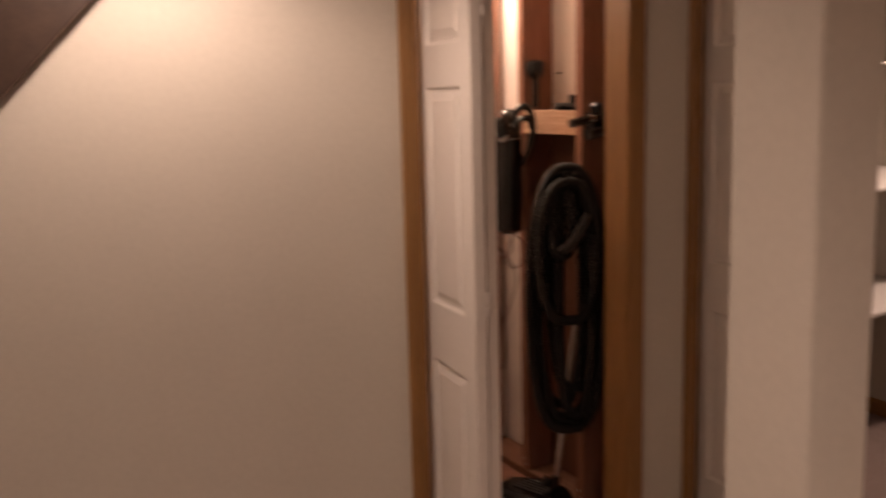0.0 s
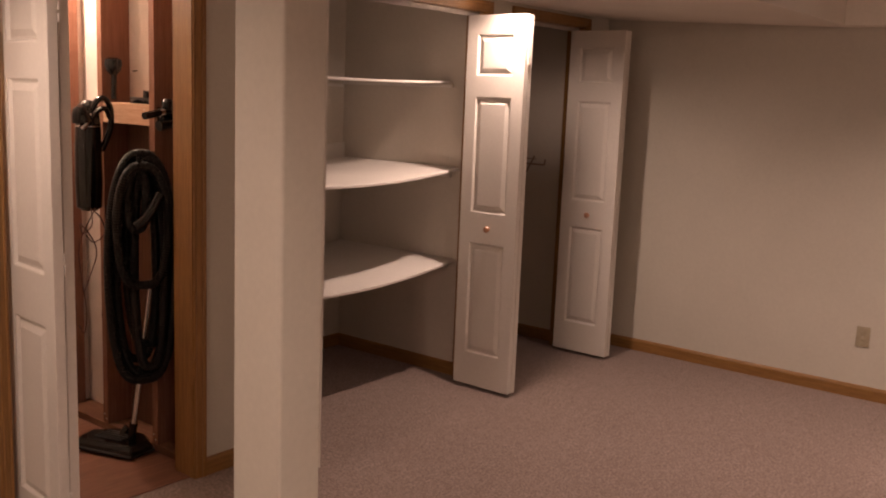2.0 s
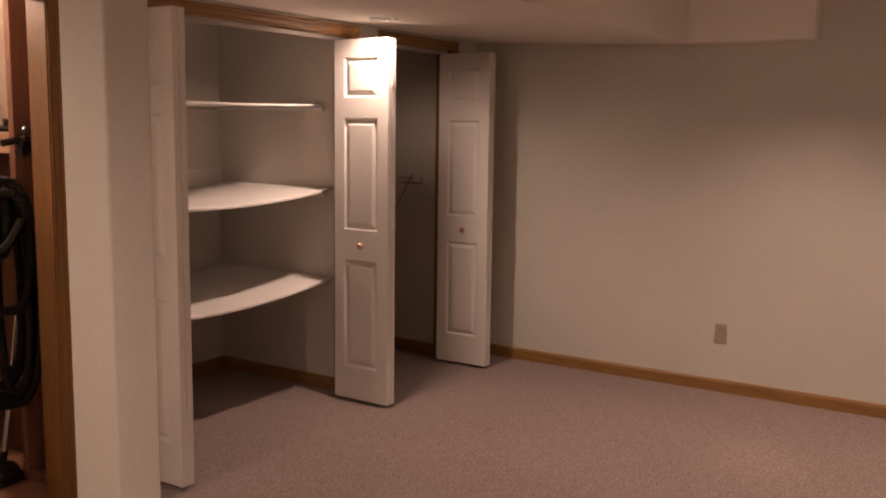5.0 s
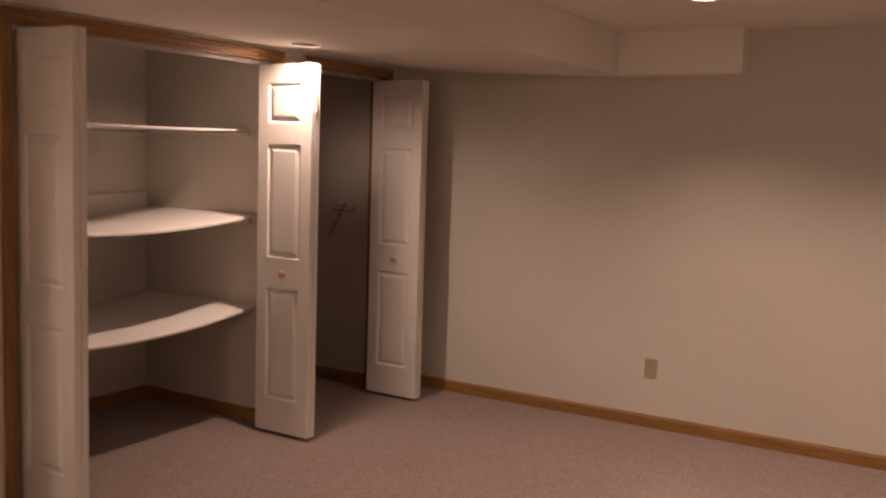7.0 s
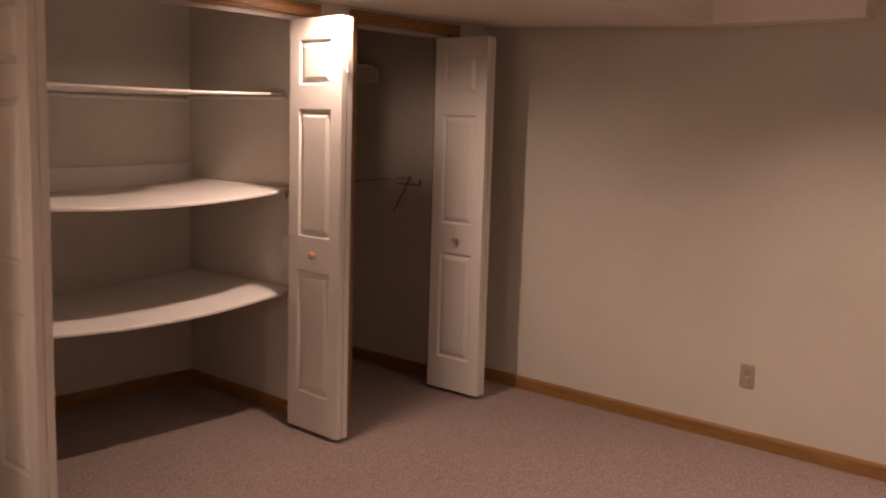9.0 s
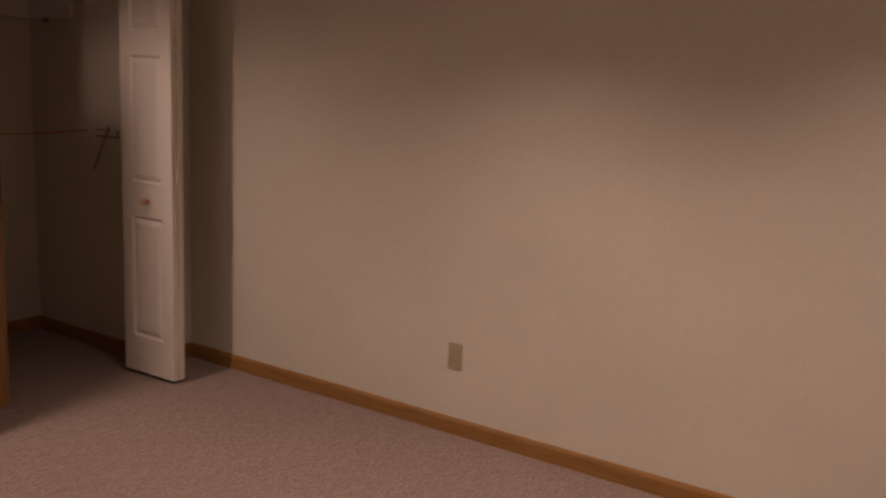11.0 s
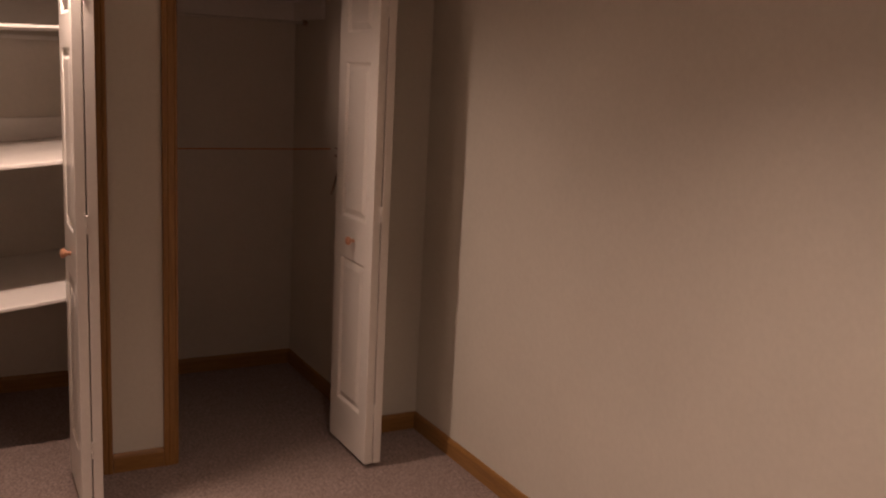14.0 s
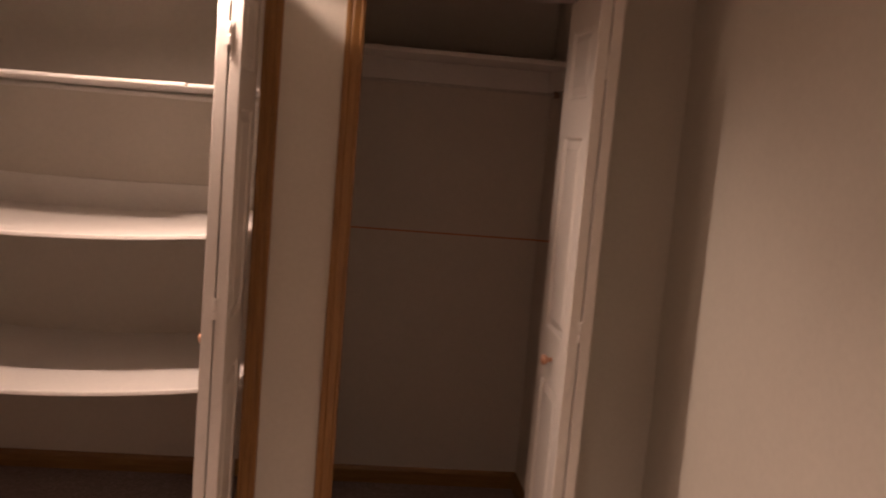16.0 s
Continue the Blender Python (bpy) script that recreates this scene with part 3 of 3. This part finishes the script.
for a, b in ((low, mid), (mid, top)):
    for k in range(6):
        bm.faces.new((a[k], a[(k + 1) % 6], b[(k + 1) % 6], b[k]))
bm.faces.new(low)
bm.faces.new(top)
bmesh.ops.bevel(bm, geom=list(bm.edges), offset=0.004, segments=2, affect="EDGES")
head = thing("vacuum_floor_head", (2.715, 0.492, 0.006), "black power head with louvred top resting on the closet floor", "vacuum head", "", -72)
part("shell", bm, BLACK, head, "", True)
for k in range(5):
    part("louvre", box(-0.09, 0.05, -0.045 + k * 0.020, -0.036 + k * 0.020, 0.055, 0.061, 0.001), RUBBER, head)
part("bumper", tube([(x * 1.01, y * 1.01, 0.018) for x, y, z in hull], 0.007, 8, True), RUBBER, head, "dark rubber bumper", True)
part("neck", tube([(0.0, 0.03, 0.05), (0.015, 0.05, 0.085)], 0.020, 14), BLACK, head, "", True)

cv = thing("hand_vacuum", (2.690, 0.640, 1.225), "glossy black hand vacuum hung by its handle", "hand vacuum")
part("body", lathe([(0.032, -0.175), (0.052, -0.160), (0.057, -0.05), (0.055, 0.09), (0.052, 0.19), (0.050, 0.235), (0.043, 0.268), (0.026, 0.290), (0.010, 0.296)], 28), BLACK, cv, "", True)
bm = lathe([(0.040, 0.215), (0.037, 0.245), (0.028, 0.270), (0.014, 0.280)], 24)
ob = part("nose", bm, BLACK, cv, "glossy black nose", True)
ob.matrix_basis = pose(-0.012, -0.018, 0.0, 8, -12, 0)
part("lens", tube([(-0.052, -0.038, 0.176), (-0.034, -0.046, 0.206), (-0.014, -0.045, 0.236)], 0.017, 14), CHROME, cv, "small silver trim on the nose", True)
part("band", lathe([(0.0505, 0.178), (0.0525, 0.184), (0.0515, 0.192), (0.047, 0.198)], 28), CHROME, cv, "thin chrome band", True)
part("handle", tube(smooth_path([(-0.01, -0.03, 0.22), (0.01, -0.045, 0.285), (0.045, -0.05, 0.305), (0.082, -0.04, 0.265), (0.088, -0.03, 0.18), (0.050, -0.02, 0.08)], 7), 0.013, 12), BLACK, cv, "", True)
part("cord_hook", tube(smooth_path([(-0.03, -0.05, 0.19), (0.0, -0.065, 0.245), (0.04, -0.07, 0.262), (0.065, -0.06, 0.225)], 7), 0.011, 10), BLACK, cv, "", True)

bs = thing("dusting_brush", (2.838, 0.676, 1.524), "black round dusting brush hung on a stud", "brush", "", 0)
part("handle", tube([(0, 0, 0.0), (0.002, 0, 0.07), (0.004, 0, 0.13)], 0.012, 14), BLACK, bs, "", True)
part("brush_head", lathe([(0.014, 0.105), (0.031, 0.124), (0.038, 0.150), (0.035, 0.172), (0.018, 0.180)], 22), BLACK, bs, "", True)

nz = thing("crevice_nozzle", (2.815, 0.292, 1.474), "glossy black crevice nozzles clipped on a stud", "vacuum nozzle")
part("nozzle", tube([(-0.105, -0.03, -0.005), (-0.02, -0.02, 0.010), (0.05, -0.015, 0.018)], 0.015, 14), BLACK, nz, "", True)
part("nozzle", tube([(-0.03, -0.02, -0.045), (0.05, -0.015, -0.030)], 0.022, 14), BLACK, nz, "", True)
part("band", tube([(-0.025, -0.019, 0.009), (-0.005, -0.018, 0.012)], 0.0165, 14), CHROME, nz, "chrome band", True)
part("clip", box(0.00, 0.10, -0.012, 0.0375, -0.05, 0.030, 0.003), BLACK, nz)
part("socket", lathe([(0.018, 0.02), (0.024, 0.04), (0.024, 0.055), (0.015, 0.065)], 18), BLACK, nz, "", True).location = (0.02, -0.01, 0)

up = thing("upholstery_nozzle", (2.832, 0.468, 1.5125), "flat black upholstery nozzle lying on the timber block", "vacuum nozzle")
part("body", box(-0.02, 0.02, -0.10, 0.05, 0.0, 0.028, 0.006, 2), BLACK, up, "", True)
part("neck", tube([(0, -0.05, 0.02), (0, -0.055, 0.055)], 0.018, 14), BLACK, up, "", True)

nl = thing("wall_nail", (2.944, 0.655, 1.653), "small dark nail in the bare drywall", "nail")
part("shank", tube([(0, 0, 0), (-0.03, -0.01, -0.003)], 0.0028, 8), SLOT, nl, "", True)

cb = thing("loose_cable", (0, -0.02, 0.045), "thin dark cable hanging in loose loops against the drywall", "cable")
for pts in ([(2.66, 0.60, 1.02), (2.70, 0.66, 0.94), (2.68, 0.70, 0.90), (2.645, 0.66, 0.95), (2.68, 0.62, 0.88), (2.73, 0.68, 0.80), (2.72, 0.72, 0.70), (2.68, 0.70, 0.64)],
            [(2.68, 0.60, 1.02), (2.64, 0.66, 0.86), (2.67, 0.70, 0.70), (2.70, 0.72, 0.56), (2.68, 0.70, 0.46), (2.64, 0.68, 0.50)],
            [(2.67, 0.62, 1.02), (2.73, 0.64, 0.97), (2.76, 0.66, 0.90), (2.72, 0.68, 0.86), (2.67, 0.66, 0.90)],
            [(2.74, 0.62, 1.02), (2.86, 0.66, 0.93), (2.93, 0.74, 0.98), (2.935, 0.80, 1.06)],
            [(2.76, 0.66, 1.02), (2.90, 0.72, 0.88), (2.92, 0.75, 0.70), (2.90, 0.78, 0.55), (2.86, 0.74, 0.46), (2.84, 0.70, 0.52)],
            [(2.75, 0.64, 1.00), (2.84, 0.74, 0.86), (2.90, 0.80, 0.92), (2.86, 0.72, 1.00)],
            [(2.84, 0.70, 0.88), (2.86, 0.76, 0.72), (2.83, 0.79, 0.58), (2.80, 0.76, 0.50)]):
    part("strand", tube(smooth_path(pts, 8), 0.0028, 6), CABLE, cb, "", True)

# ---------------------------------------------------------------- outlet, ledge, stair underside
YO = -1.735
out = thing("wall_outlet", (east(YO), YO, 0.355), "almond duplex outlet with cover plate on the east wall", "wall outlet", "", 0)
part("cover_plate", box(-0.006, -0.0003, -0.036, 0.036, -0.058, 0.058, 0.002, 2), ALMOND, out, "almond cover plate")
for z in (-0.020, 0.020):
    r = part("receptacle", box(-0.0085, -0.005, -0.017, 0.017, z - 0.014, z + 0.014, 0.003, 2), ALMOND, out)
    for y, h in ((-0.006, 0.008), (0.006, 0.006)):
        part("slot", box(-0.0089, -0.008, y - 0.0012, y + 0.0012, z - h / 2 + 0.002, z + h / 2 + 0.002), SLOT, r)
part("screw", lathe([(0.003, -0.0075), (0.003, -0.005)], 12, "x"), STEEL, out)

YL = -3.58
led = thing("wall_ledge", (east(YL), YL, 0.988), "polished dark wood ledge on brackets against the east wall", "wall shelf")
part("top", box(-0.13, -0.001, -1.6, 0.0, -0.020, 0.0, 0.005, 2), LEDGE, led, "", True)
for y in (-0.14, -0.80, -1.46):
    part("bracket", box(-0.085, -0.001, y - 0.025, y + 0.025, -0.125, -0.0205, 0.006, 2), LEDGE, led, "", True)

st = thing("stair_stringer", (0, 0, 0), "dark stained sloping stair stringer against the wall", "stair")
bm = bmesh.new()
pts = [(0.62, 1.265), (1.30, 1.986), (1.358, 2.045), (0.98, 2.045), (0.30, 1.31)]
a = [bm.verts.new((x, -0.003, z)) for x, z in pts]
b = [bm.verts.new((x, -0.060, z)) for x, z in pts]
for k in range(5):
    bm.faces.new((a[k], a[(k + 1) % 5], b[(k + 1) % 5], b[k]))
bm.faces.new(a)
bm.faces.new(b)
part("board", bm, DARKWOOD, st)
